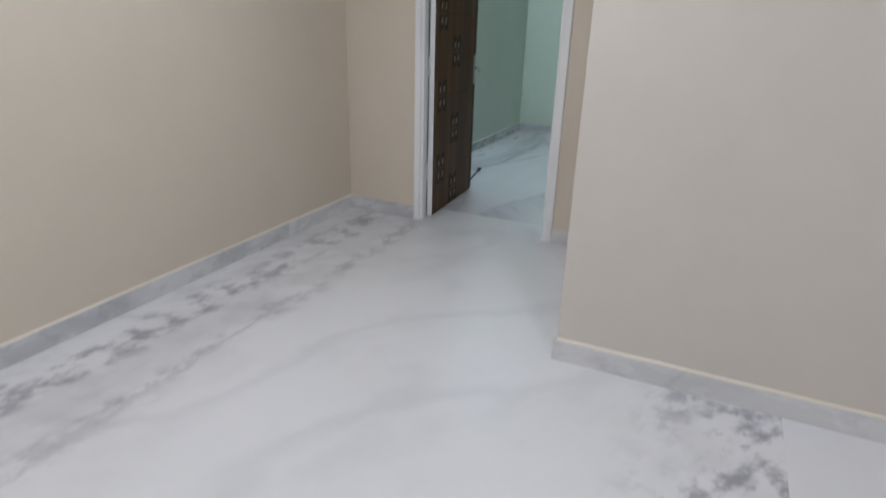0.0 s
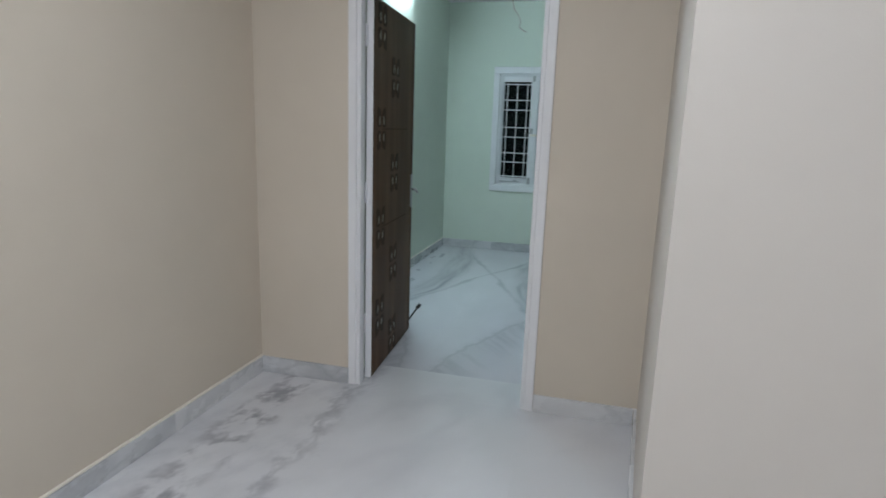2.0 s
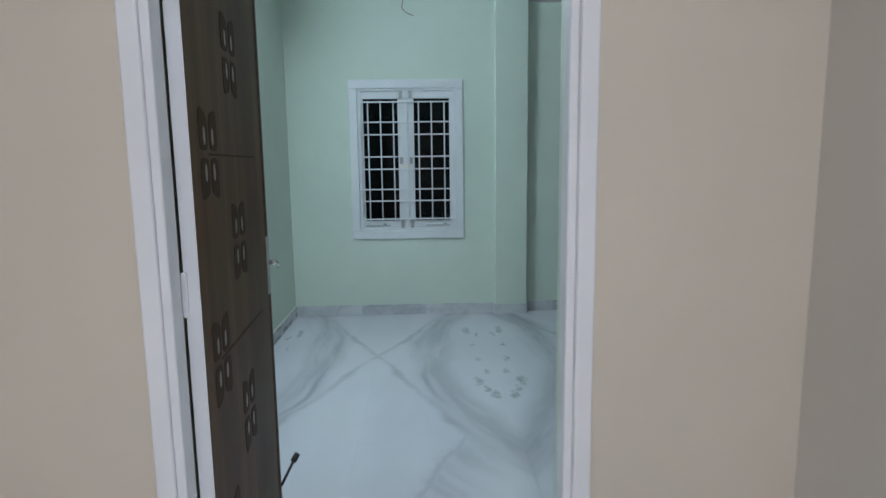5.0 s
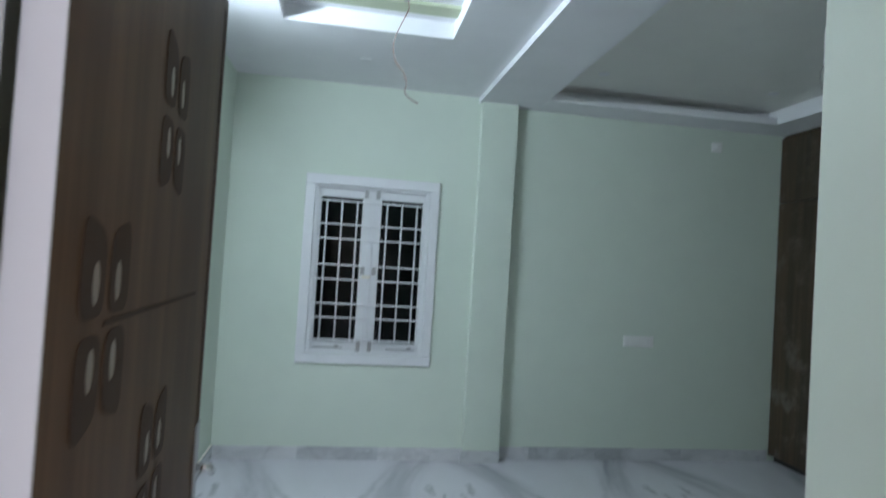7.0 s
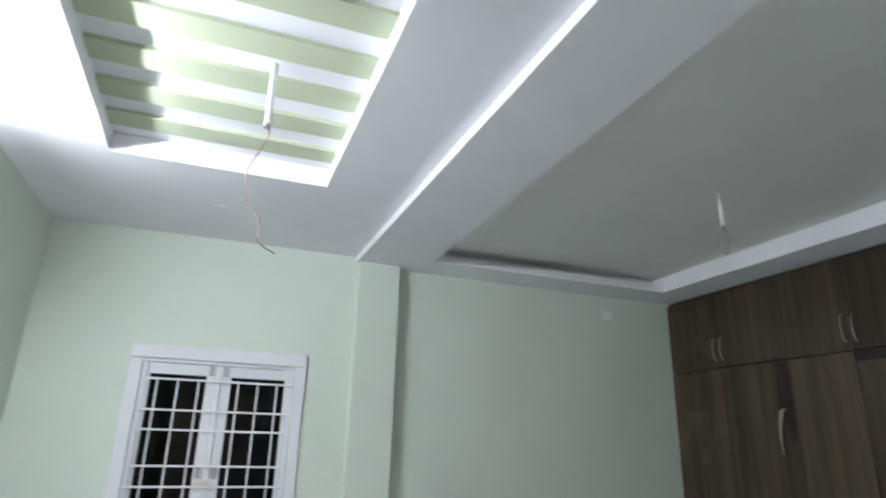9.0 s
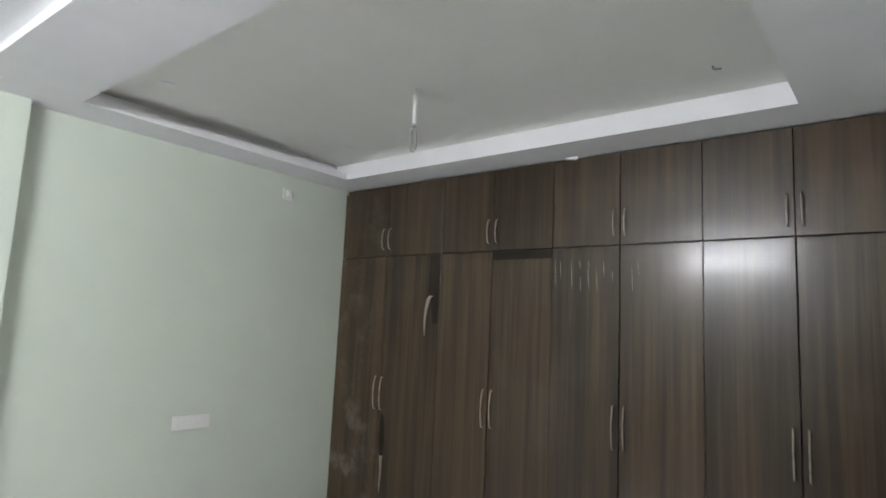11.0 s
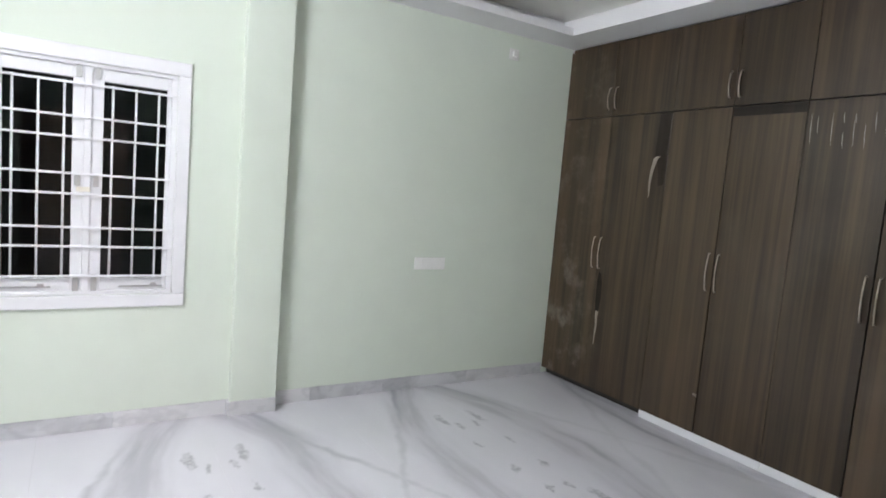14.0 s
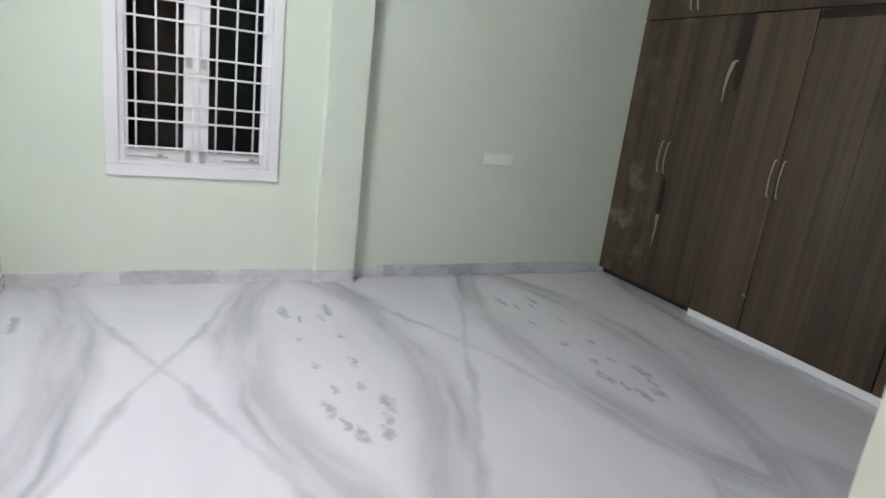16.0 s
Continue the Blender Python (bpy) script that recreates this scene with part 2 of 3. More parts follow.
def pane_glass():
    n = Nodes("window_glass")
    n.put(n.bsdf.inputs["Transmission Weight"], 1.0)
    n.put(n.bsdf.inputs["IOR"], 1.22)
    return n.done(rgb(0.45, 0.48, 0.48), 0.02)


BEIGE = paint("beige_wall_paint", (0.652, 0.580, 0.486))
CREAM = paint("greyish_cream_wall_paint", (0.630, 0.586, 0.535))
PUTTY = paint("cream_putty", (0.84, 0.79, 0.70), 0.6, 0.04)
GREEN = paint("pale_green_wall_paint", (0.690, 0.762, 0.668))
CEIL = paint("white_ceiling_paint", (0.86, 0.86, 0.88), 0.6, 0.03)
CEIL_WARM = paint("off_white_ceiling_paint", (0.86, 0.86, 0.815), 0.6, 0.03)
CEIL_GREEN = paint("sage_green_ceiling_paint", (0.52, 0.57, 0.41), 0.6, 0.04)
ENAMEL = paint("white_enamel", (0.81, 0.81, 0.83), 0.32, 0.04, 0.5)
ROOM_MARBLE = marble("room_marble", 0.29, 2.80, 0.815, 0.14)
HALL_MARBLE = cloudy_marble("hall_marble", 1.01, 1.30, 2.31, 0.34)
SKIRT = skirting_marble("skirting_marble_white", rgb(0.69, 0.69, 0.70), rgb(0.56, 0.57, 0.58), 0.6)
SKIRT_GREY = skirting_marble("skirting_marble_grey", rgb(0.61, 0.62, 0.635), rgb(0.46, 0.47, 0.49), 0.9)
DOOR_WOOD = wood("brown_door_laminate", (0.078, 0.040, 0.019), (0.176, 0.094, 0.045), 0.50, (14.0, 14.0, 1.0), 0.35, 0.15)
CARVED = plain("carved_dark_wood", (0.062, 0.040, 0.027), 0.65, spec=0.12)
INLAY = plain("pale_inlay", (0.25, 0.205, 0.15), 0.35, spec=0.4)
WALNUT = wood("dark_walnut_laminate", (0.025, 0.0148, 0.0078), (0.087, 0.054, 0.030), 0.36, (19.0, 19.0, 0.6), 0.28, 0.34, 0.20, 0.34, (0.30, 0.62))
WALNUT_DARK = wood("bare_walnut_strip", (0.012, 0.0075, 0.005), (0.026, 0.016, 0.011), 0.5, spec=0.25)
# clear film wrinkles: the pale colour paints in the lamp's glint
WRINKLE_GLINT = plain("pale_glint_film", (0.34, 0.31, 0.29), 0.22, spec=0.9)
FILM = plain("peeling_film", (0.23, 0.19, 0.155), 0.4)
CHROME = plain("chrome", (0.72, 0.71, 0.70), 0.16, 1.0, 0.04)
HANDLE = plain("brushed_champagne_metal", (0.44, 0.37, 0.32), 0.3, 1.0, 0.06)
STEEL = plain("zinc_steel", (0.45, 0.45, 0.46), 0.35, 0.9)
BLACK = plain("black_rubber", (0.015, 0.015, 0.016), 0.5)
PLASTIC = plain("white_plastic", (0.87, 0.88, 0.85), 0.3, 0.0, 0.03)
COPPER = plain("red_wire_sleeve", (0.28, 0.15, 0.13), 0.5, vary=0.35)
GREY_WIRE = plain("grey_wire_sleeve", (0.30, 0.28, 0.27), 0.5)
GLASS = pane_glass()
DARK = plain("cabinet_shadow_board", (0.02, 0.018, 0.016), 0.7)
NIGHT = plain("night_facade", (0.03, 0.03, 0.033), 0.8)
ROOM_GLOW = glow("room_led_diffuser", (0.79, 1.0, 1.10), ROOM_TUBE)
HALL_GLOW = glow("hall_led_diffuser", (0.92, 0.97, 1.04), HALL_TUBE)


# ---------------------------------------------------------------- mesh helpers
def box(bm, x0, x1, y0, y1, z0, z1):
    made = bmesh.ops.create_cube(bm, size=1.0, matrix=Matrix.LocRotScale(((x0 + x1) / 2, (y0 + y1) / 2, (z0 + z1) / 2), None, (x1 - x0, y1 - y0, z1 - z0)))
    return made["verts"]


def boxes(*bounds, bevel=0.0):
    bm = bmesh.new()
    for b in bounds:
        box(bm, *b)
    if bevel:
        bmesh.ops.bevel(bm, geom=bm.edges[:], offset=bevel, segments=2, affect="EDGES", profile=0.5)
    return bm


def rod(bm, a, b, r, sides=10):
    a, b = Vector(a), Vector(b)
    m = Matrix.Translation((a + b) / 2) @ (b - a).to_track_quat("Z", "Y").to_matrix().to_4x4()
    bmesh.ops.create_cone(bm, cap_ends=True, segments=sides, radius1=r, radius2=r, depth=(b - a).length, matrix=m)


def tube_along(points, r, steps=8, sides=8):
    """A round wire through the points, smoothed."""
    pts = [Vector(p) for p in points]
    line = []
    for i in range(len(pts) - 1):
        p0, p1, p2, p3 = pts[max(i - 1, 0)], pts[i], pts[i + 1], pts[min(i + 2, len(pts) - 1)]
        for k in range(steps):
            t = k / steps
            line.append(0.5 * ((2 * p1) + (p2 - p0) * t + (2 * p0 - 5 * p1 + 4 * p2 - p3) * t * t + (3 * p1 - p0 - 3 * p2 + p3) * t ** 3))
    line.append(pts[-1])
    bm = bmesh.new()
    rings = []
    for i, p in enumerate(line):
        way = (line[min(i + 1, len(line) - 1)] - line[max(i - 1, 0)]).normalized()
        q = way.to_track_quat("Z", "Y")
        rings.append([bm.verts.new(p + q @ Vector((r * math.cos(a), r * math.sin(a), 0))) for a in (2 * math.pi * s / sides for s in range(sides))])
    for a, b in zip(rings, rings[1:]):
        for s in range(sides):
            bm.faces.new((a[s], a[(s + 1) % sides], b[(s + 1) % sides], b[s]))
    bm.faces.new(rings[0][::-1])
    bm.faces.new(rings[-1])
    return bm


def part(name, bm, material, parent=None, label="", smooth=False):
    me = bpy.data.meshes.new(name)
    bmesh.ops.recalc_face_normals(bm, faces=bm.faces[:])
    bm.to_mesh(me)
    bm.free()
    me.materials.append(material)
    if smooth:
        me.shade_smooth()
    ob = new(name, me)
    ob.parent = parent
    if label:
        ob["label"] = label
    return ob


def thing(name, m, label, category, group="", kind=""):
    ob = new(name)
    ob.matrix_basis = m
    return tagged(ob, label, category, group, kind)


def structure(name, bm, material, label, category):
    return tagged(part(name, bm, material), label, category, kind="structure")


# ---------------------------------------------------------------- the plan
LEFT = -0.54                      # left wall of hall and room
RIGHT = 4.50                      # right wall behind the wardrobe
HALL_BACK = -6.0
WALL_Y = 0.298                    # room face of the door wall
WIN_Y = 4.0                       # window wall
ALC_Y = 4.05                      # alcove wall
PIL = (1.282, 1.567, 3.945)         # pilaster: x range, front
JUT = (1.435, -1.398)               # outer corner of the jutting hall wall
JUT_IN = 1.53                     # where its slanting side meets the door wall
CEIL_Z, SOFFIT_Z = 2.785, 2.742
OPEN_X, OPEN_Z = (0.0, 1.022), 2.13
TOP = 3.05
REVEAL_X = 1.007                  # bedroom side of the doorway, plastered in front of the frame

structure("wall_hall_left", boxes((LEFT - 0.2, LEFT, HALL_BACK, 0.0, 0, TOP)), BEIGE, "smooth beige painted hall wall with marble skirting", "wall")
structure("wall_hall_back", boxes((LEFT, RIGHT, HALL_BACK - 0.2, HALL_BACK, 0, TOP)), BEIGE, "plain beige painted wall closing the hall", "wall")
structure("wall_hall_right", boxes((RIGHT, RIGHT + 0.2, HALL_BACK, JUT[1], 0, TOP)), BEIGE, "plain beige painted side wall of the hall", "wall")
def prism(corners, z0, z1, bm=None):
    """An upright block over a plan outline, added to a mesh where one is given."""
    bm = bm or bmesh.new()
    low, high = ([bm.verts.new((x, y, z)) for x, y in corners] for z in (z0, z1))
    bm.faces.new(low[::-1])
    bm.faces.new(high)
    for k in range(len(corners)):
        j = (k + 1) % len(corners)
        bm.faces.new((low[k], low[j], high[j], high[k]))
    return bm


structure("wall_hall_jut", prism([JUT, (RIGHT + 0.2, JUT[1]), (RIGHT + 0.2, 0.0), (JUT_IN, 0.0)], 0, TOP), CREAM, "greyish cream painted jutting wall block beside the doorway", "wall")
structure("wall_door_hall", boxes((LEFT - 0.2, OPEN_X[0], 0.0, 0.1, 0, TOP), (OPEN_X[1], RIGHT + 0.2, 0.0, 0.1, 0, TOP), (OPEN_X[0], OPEN_X[1], 0.0, 0.1, OPEN_Z, TOP)), BEIGE, "beige painted hall face of the wall round the doorway", "wall")
structure("wall_door_room", boxes((LEFT - 0.2, OPEN_X[0], 0.1, WALL_Y, 0, TOP), (REVEAL_X, RIGHT + 0.2, 0.1, WALL_Y, 0, TOP), (OPEN_X[0], REVEAL_X, 0.1, WALL_Y, OPEN_Z, TOP)), GREEN, "pale green painted bedroom face of the doorway wall", "wall")
structure("wall_room_left", boxes((LEFT - 0.2, LEFT, WALL_Y, WIN_Y, 0, TOP)), GREEN, "pale green painted bedroom wall with a tube light", "wall")
structure("wall_room_right", boxes((RIGHT, RIGHT + 0.2, WALL_Y, ALC_Y, 0, TOP)), GREEN, "pale green wall behind the wardrobe", "wall")
WX0, WX1, WZ0, WZ1 = 0.075, 0.93, 0.775, 2.02
structure("wall_window", boxes((LEFT - 0.2, WX0, WIN_Y, WIN_Y + 0.22, 0, TOP), (WX1, PIL[0], WIN_Y, WIN_Y + 0.22, 0, TOP), (WX0, WX1, WIN_Y, WIN_Y + 0.22, 0, WZ0), (WX0, WX1, WIN_Y, WIN_Y + 0.22, WZ1, TOP)), GREEN, "pale green painted wall with a white barred window", "wall")
structure("wall_alcove", boxes((PIL[1], RIGHT + 0.2, ALC_Y, ALC_Y + 0.17, 0, TOP)), GREEN, "pale green painted alcove wall with a switch board", "wall")
structure("pilaster", boxes((PIL[0], PIL[1], PIL[2], WIN_Y + 0.22, 0, SOFFIT_Z + 0.1), bevel=0.005), GREEN, "pale green painted pilaster between window wall and alcove", "pilaster")

# ceilings
TR = (-0.095, 0.862, 1.258, 2.900)      # striped tray
TR2 = (1.73, 3.62, 0.69, 3.738)         # alcove tray; its left side is the slanting beam
BEAM_X = 1.263
structure("ceiling_hall", boxes((LEFT, RIGHT, HALL_BACK, 0.0, 2.75, TOP)), CEIL, "plain white hall ceiling", "ceiling")
structure("ceiling", boxes((LEFT, TR[0], WALL_Y, WIN_Y, CEIL_Z, TOP), (TR[1], 1.33, WALL_Y, WIN_Y, CEIL_Z, TOP), (TR[0], TR[1], WALL_Y, TR[2], CEIL_Z, TOP), (TR[0], TR[1], TR[3], WIN_Y, CEIL_Z, TOP)), CEIL, "white plaster ceiling border round a striped tray", "ceiling")
bm = boxes((TR2[1], RIGHT, WALL_Y, ALC_Y, SOFFIT_Z, TOP), (1.692, TR2[1], WALL_Y, TR2[2], SOFFIT_Z, TOP), (1.739, TR2[1], TR2[3], ALC_Y, SOFFIT_Z, SOFFIT_Z + 0.055), (1.739, TR2[1], TR2[3] + 0.11, ALC_Y, SOFFIT_Z + 0.055, TOP))
prism([(BEAM_X, ALC_Y), (1.312, WALL_Y), (1.688, WALL_Y), (1.738, ALC_Y)], SOFFIT_Z, TOP, bm)
structure("ceiling_alcove", bm, CEIL, "white plaster alcove soffit round a recessed tray", "ceiling")
structure("ceiling_alcove_tray", boxes((1.67, TR2[1], TR2[2], TR2[3] + 0.11, 2.86, TOP)), CEIL_WARM, "off-white recessed tray of the alcove ceiling", "ceiling")
GREENS = [(1.413 + 0.2505 * k, 1.537 + 0.2505 * k) for k in range(6)]
edges = [TR[2]] + [v for g in GREENS for v in g] + [TR[3]]
structure("ceiling_tray_white", boxes(*[(TR[0], TR[1], edges[k], edges[k + 1], 2.880, TOP) for k in range(0, len(edges), 2)]), CEIL, "white stripes of the striped ceiling tray", "ceiling")
structure("ceiling_tray_green", boxes(*[(TR[0], TR[1], g0, g1, 2.862, TOP) for g0, g1 in GREENS]), CEIL_GREEN, "sage green stripes of the striped ceiling tray", "ceiling")

# skirting
SK = 0.092


def skirt(name, *rows):
    """A run of skirting lengths: each row is (a box, the cuts along its longer side, which lengths are grey)."""
    base = thing(name, pose(0, 0, 0), "grey-veined white marble skirting lengths along the wall", "skirting", kind="structure")
    for (x0, x1, y0, y1), cuts, grey in rows:
        along_x = x1 - x0 > y1 - y0
        ends = [x0 if along_x else y0, *cuts, x1 if along_x else y1]
        for k, (a, b) in enumerate(zip(ends, ends[1:])):
            a, b = a + 0.0006, b - 0.0006
            bounds = (a, b, y0, y1, 0, SK) if along_x else (x0, x1, a, b, 0, SK)
            part("length", boxes(bounds, bevel=0.002), SKIRT_GREY if k in grey else SKIRT, base)


skirt("baseboard_hall_left", ((LEFT, LEFT + 0.014, HALL_BACK, -0.014), (-4.6, -3.5, -2.6, -1.55, -0.75), (2, 3, 4)))
skirt("baseboard_hall_door", ((LEFT, OPEN_X[0] - 0.001, -0.014, 0), (), (0,)), ((OPEN_X[1] + 0.001, JUT_IN - 0.016, -0.014, 0), (), ()))
structure("baseboard_hall_jut", prism([(JUT[0] - 0.014, JUT[1] - 0.014), (RIGHT, JUT[1] - 0.014), (RIGHT, JUT[1]), JUT, (JUT_IN, 0.0), (JUT_IN - 0.014, 0.0)], 0, SK), SKIRT, "grey-veined white marble skirting along the wall", "skirting")
structure("trim_hall_left", boxes((LEFT, LEFT + 0.011, HALL_BACK, -0.011, SK, SK + 0.012), bevel=0.003), PUTTY, "thin cream putty bead on top of the skirting", "trim")
structure("trim_hall_jut", boxes((JUT[0], RIGHT, JUT[1] - 0.011, JUT[1], SK, SK + 0.012), bevel=0.003), PUTTY, "thin cream putty bead on top of the skirting", "trim")
structure("trim_room_left", boxes((LEFT, LEFT + 0.011, 1.1, WIN_Y - 0.011, SK, SK + 0.007), bevel=0.002), PUTTY, "thin cream putty bead on top of the skirting", "trim")
skirt("baseboard_room_left", ((LEFT, LEFT + 0.014, WALL_Y, WIN_Y - 0.014), (1.2, 2.3, 3.1), (0, 1, 2, 3)))
skirt("baseboard_window", ((LEFT, PIL[0] - 0.014, WIN_Y - 0.014, WIN_Y), (0.06, 0.65), (1,)))
skirt("baseboard_pilaster", ((PIL[0] - 0.014, PIL[1], PIL[2] - 0.014, PIL[2]), (), ()), ((PIL[0] - 0.014, PIL[0], PIL[2], WIN_Y), (), ()))
skirt("baseboard_alcove", ((PIL[1], 3.90, ALC_Y - 0.014, ALC_Y), (1.83, 2.38, 3.12), (1, 2)))
skirt("baseboard_room_door", ((REVEAL_X, 3.90, WALL_Y, WALL_Y + 0.014), (1.9, 2.9), (1,)))

# ---------------------------------------------------------------- door frame and leaf
frame_thing = thing("door_frame", pose(0, 0, 0), "white enamelled wooden door frame round the doorway", "door frame", kind="structure")
for nm, bs in (("jamb", [(0.0, 0.044, -0.012, 0.062, 0, 2.064), (0.044, 0.066, -0.003, 0.058, 0, 2.064), (0.0, 0.04, 0.062, 0.1, 0, 2.064)]), ("jamb", [(0.979, 1.022, -0.012, 0.095, 0, 2.064), (0.957, 0.979, -0.003, 0.06, 0, 2.064)]), ("head", [(0.0, 1.022, -0.012, 0.095, 2.064, OPEN_Z)])):
    part(nm, boxes(*bs, bevel=0.004), ENAMEL, frame_thing)

leaf = thing("door", pose(0.094, 0.096, 0.0, 0, 0, 93.88), "open dark brown wooden door with carved petal motifs", "door")
LEN, HIGH, THK = 0.87, 2.055, 0.035
part("panel", boxes((0.0, LEN, 0.0, THK, 0.008, HIGH), bevel=0.002), DOOR_WOOD, leaf)
part("edge_strip", boxes((-0.004, 0.0, 0.0, THK, 0.008, HIGH)), ENAMEL, leaf, "white painted hinge edge of the door")
for z in (0.33, 1.06, 1.86):
    bm = boxes((-0.014, -0.004, 0.026, 0.046, z - 0.055, z + 0.055), bevel=0.002)
    part("hinge", bm, ENAMEL, leaf, "white painted butt hinge")


def petal_outlines(cx, cz, sx, sz):
    """Outline of one carved petal, square towards the middle and drawn up at the outer corner, and of its slit."""
    ring, hole = [], []
    for k in range(28):
        a = 2 * math.pi * k / 28
        px, pz = (abs(w) ** 0.5 * math.copysign(1, w) for w in (math.cos(a), math.sin(a)))
        lift = 0.020 * max(pz, 0) * (0.5 + 0.5 * px)
        ring.append((cx + sx * (0.044 + 0.036 * px), cz + sz * (0.055 + 0.046 * pz + lift)))
        qx, qz = math.cos(a), math.sin(a)
        hole.append((cx + sx * (0.037 + 0.012 * abs(qx) ** 0.7 * math.copysign(1, qx)), cz + sz * (0.046 + 0.023 * qz)))
    return ring, hole


def petal(bm, cx, cz, sx, sz):
    """One carved petal: a dark raised block round a slit."""
    ring, hole = petal_outlines(cx, cz, sx, sz)
    rows = [[bm.verts.new((x, d, z)) for x, z in r] for r, d in ((ring, -0.0005), (ring, -0.002), (hole, -0.0025), (hole, -0.0005))]
    for r, q in zip(rows, rows[1:]):
        for k in range(28):
            j = (k + 1) % 28
            bm.faces.new((r[k], r[j], q[j], q[k]))


def motif(cx, cz, groove_to):
    bm = bmesh.new()
    for sx in (-1, 1):
        for sz in (-1, 1):
            petal(bm, cx, cz, sx, sz)
    ob = part("carved_motif", bm, CARVED, leaf, "dark carved four-petal motif")
    for sx in (-1, 1):
        for sz in (-1, 1):
            bm = bmesh.new()
            hole = petal_outlines(cx, cz, sx, sz)[1]
            front, back = ([bm.verts.new((x, d, z)) for x, z in hole] for d in (-0.0016, -0.0003))
            bm.faces.new(front)
            for k in range(28):
                bm.faces.new((front[k], back[k], back[(k + 1) % 28], front[(k + 1) % 28]))
            part("inlay", bm, INLAY, ob, "pale glossy inlay")
    if groove_to:
        part("groove_line", boxes((min(cx, groove_to), max(cx, groove_to), -0.0015, 0.0, cz - 0.003, cz + 0.003)), CARVED, leaf)


for z in (0.33, 0.85, 1.395, 1.925):
    motif(0.150, z, LEN - 0.17 if 0.5 < z < 1.5 else 0)
for z in (0.125, 0.59, 1.14, 1.685):
    motif(0.42, z, 0)

for gx in (LEN - 0.048, LEN - 0.030):
    part("groove_line", boxes((gx, gx + 0.004, -0.0012, 0.0, 0.03, HIGH - 0.03)), CARVED, leaf)
lock = part("lock_plate", boxes((0.815, 0.855, -0.005, 0.0, 0.88, 1.10), bevel=0.002), STEEL, leaf, "narrow steel lock plate")
bm = bmesh.new()
rod(bm, (0.838, -0.005, 1.0), (0.838, -0.034, 1.0), 0.009)
rod(bm, (0.835, -0.031, 1.002), (0.88, -0.034, 0.975), 0.008)
part("lever", bm, CHROME, lock, "chrome lever handle", smooth=True)
bm = bmesh.new()
rod(bm, (0.84, -0.005, 0.085), (0.925, -0.05, 0.155), 0.006)
part("stop_arm", bm, BLACK, leaf, "black door stop arm", smooth=True)
bm = bmesh.new()
rod(bm, (0.915, -0.044, 0.147), (0.94, -0.058, 0.167), 0.013)
part("stop_tip", bm, BLACK, leaf, "black rubber stop tip", smooth=True)

# ---------------------------------------------------------------- window
win = thing("window_1", pose(0, WIN_Y, 0), "white two-leaf casement window with a white steel grille", "window", kind="structure")
AX0, AX1, AZ0, AZ1 = 0.003, 0.999, 0.703, 2.096
for nm, b in (("casing", (AX0, AX1, -0.022, 0, WZ1, AZ1)), ("casing", (AX0, AX1, -0.022, 0, AZ0, WZ0)), ("casing", (AX0, WX0, -0.022, 0, WZ0, WZ1)), ("casing", (WX1, AX1, -0.022, 0, WZ0, WZ1))):
    part(nm, boxes(b, bevel=0.006), ENAMEL, win)
for b in ((WX0, WX0 + 0.03, 0.0, 0.10, WZ0 + 0.02, WZ1 - 0.02), (WX1 - 0.03, WX1, 0.0, 0.10, WZ0 + 0.02, WZ1 - 0.02), (WX0, WX1, 0.0, 0.10, WZ0, WZ0 + 0.02), (WX0, WX1, 0.0, 0.10, WZ1 - 0.02, WZ1), (0.478, 0.512, 0.005, 0.08, WZ0 + 0.02, WZ1 - 0.02)):
    part("window_frame", boxes(b, bevel=0.003), ENAMEL, win)
GZ0, GZ1 = 0.862, 1.935
for x0, x1, g0, g1 in ((0.105, 0.478, 0.122, 0.425), (0.512, 0.90, 0.568, 0.880)):
    s = part("sash", boxes((x0, g0, 0.022, 0.06, 0.795, 2.0), (g1, x1, 0.022, 0.06, 0.795, 2.0), (g0, g1, 0.022, 0.06, 0.795, GZ0), (g0, g1, 0.022, 0.06, GZ1, 2.0), bevel=0.003), ENAMEL, win)
    p = part("pane", boxes((g0, g1, 0.040, 0.046, GZ0, GZ1)), GLASS, s, "dark window glass at night")
    p.visible_shadow = False
    for zz, hh in ((1.985, 0.045), (1.40, 0.032), (0.84, 0.045)):
        xm = 0.452 if x0 < 0.3 else 0.538
        part("bolt", boxes((xm - 0.014, xm + 0.014, 0.006, 0.022, zz - hh, zz + hh), bevel=0.002), STEEL, s, "grey steel tower bolt")
    xs = 0.12 if x0 < 0.3 else 0.66
    bm = boxes((xs, xs + 0.22, 0.008, 0.018, 0.815, 0.823), (xs + 0.16, xs + 0.19, 0.004, 0.022, 0.823, 0.838))
    part("stay", bm, STEEL, s, "grey steel casement stay")
part("latch", boxes((0.448, 0.512, -0.001, 0.022, 1.338, 1.364), bevel=0.003), PUTTY, win, "ivory latch across the sashes")
for z in (1.905, 1.733, 1.625, 1.432, 1.324, 1.145, 1.042, 0.880):
    part("grille_bar", boxes((WX0 + 0.002, WX1 - 0.002, -0.012, -0.001, z - 0.006, z + 0.006), bevel=0.002), ENAMEL, win)
for x in (0.165, 0.275, 0.388, 0.610, 0.722, 0.835):
    bm = bmesh.new()
    rod(bm, (x, 0.005, GZ0 + 0.005), (x, 0.005, GZ1 - 0.02), 0.006, 8)
    part("grille_bar", bm, ENAMEL, win, smooth=True)

# a neighbouring house in the dark outside
structure("backdrop_facade", boxes((-6.0, 8.0, 7.5, 7.8, -3.0, 6.0)), NIGHT, "dark neighbouring house wall at night", "backdrop")

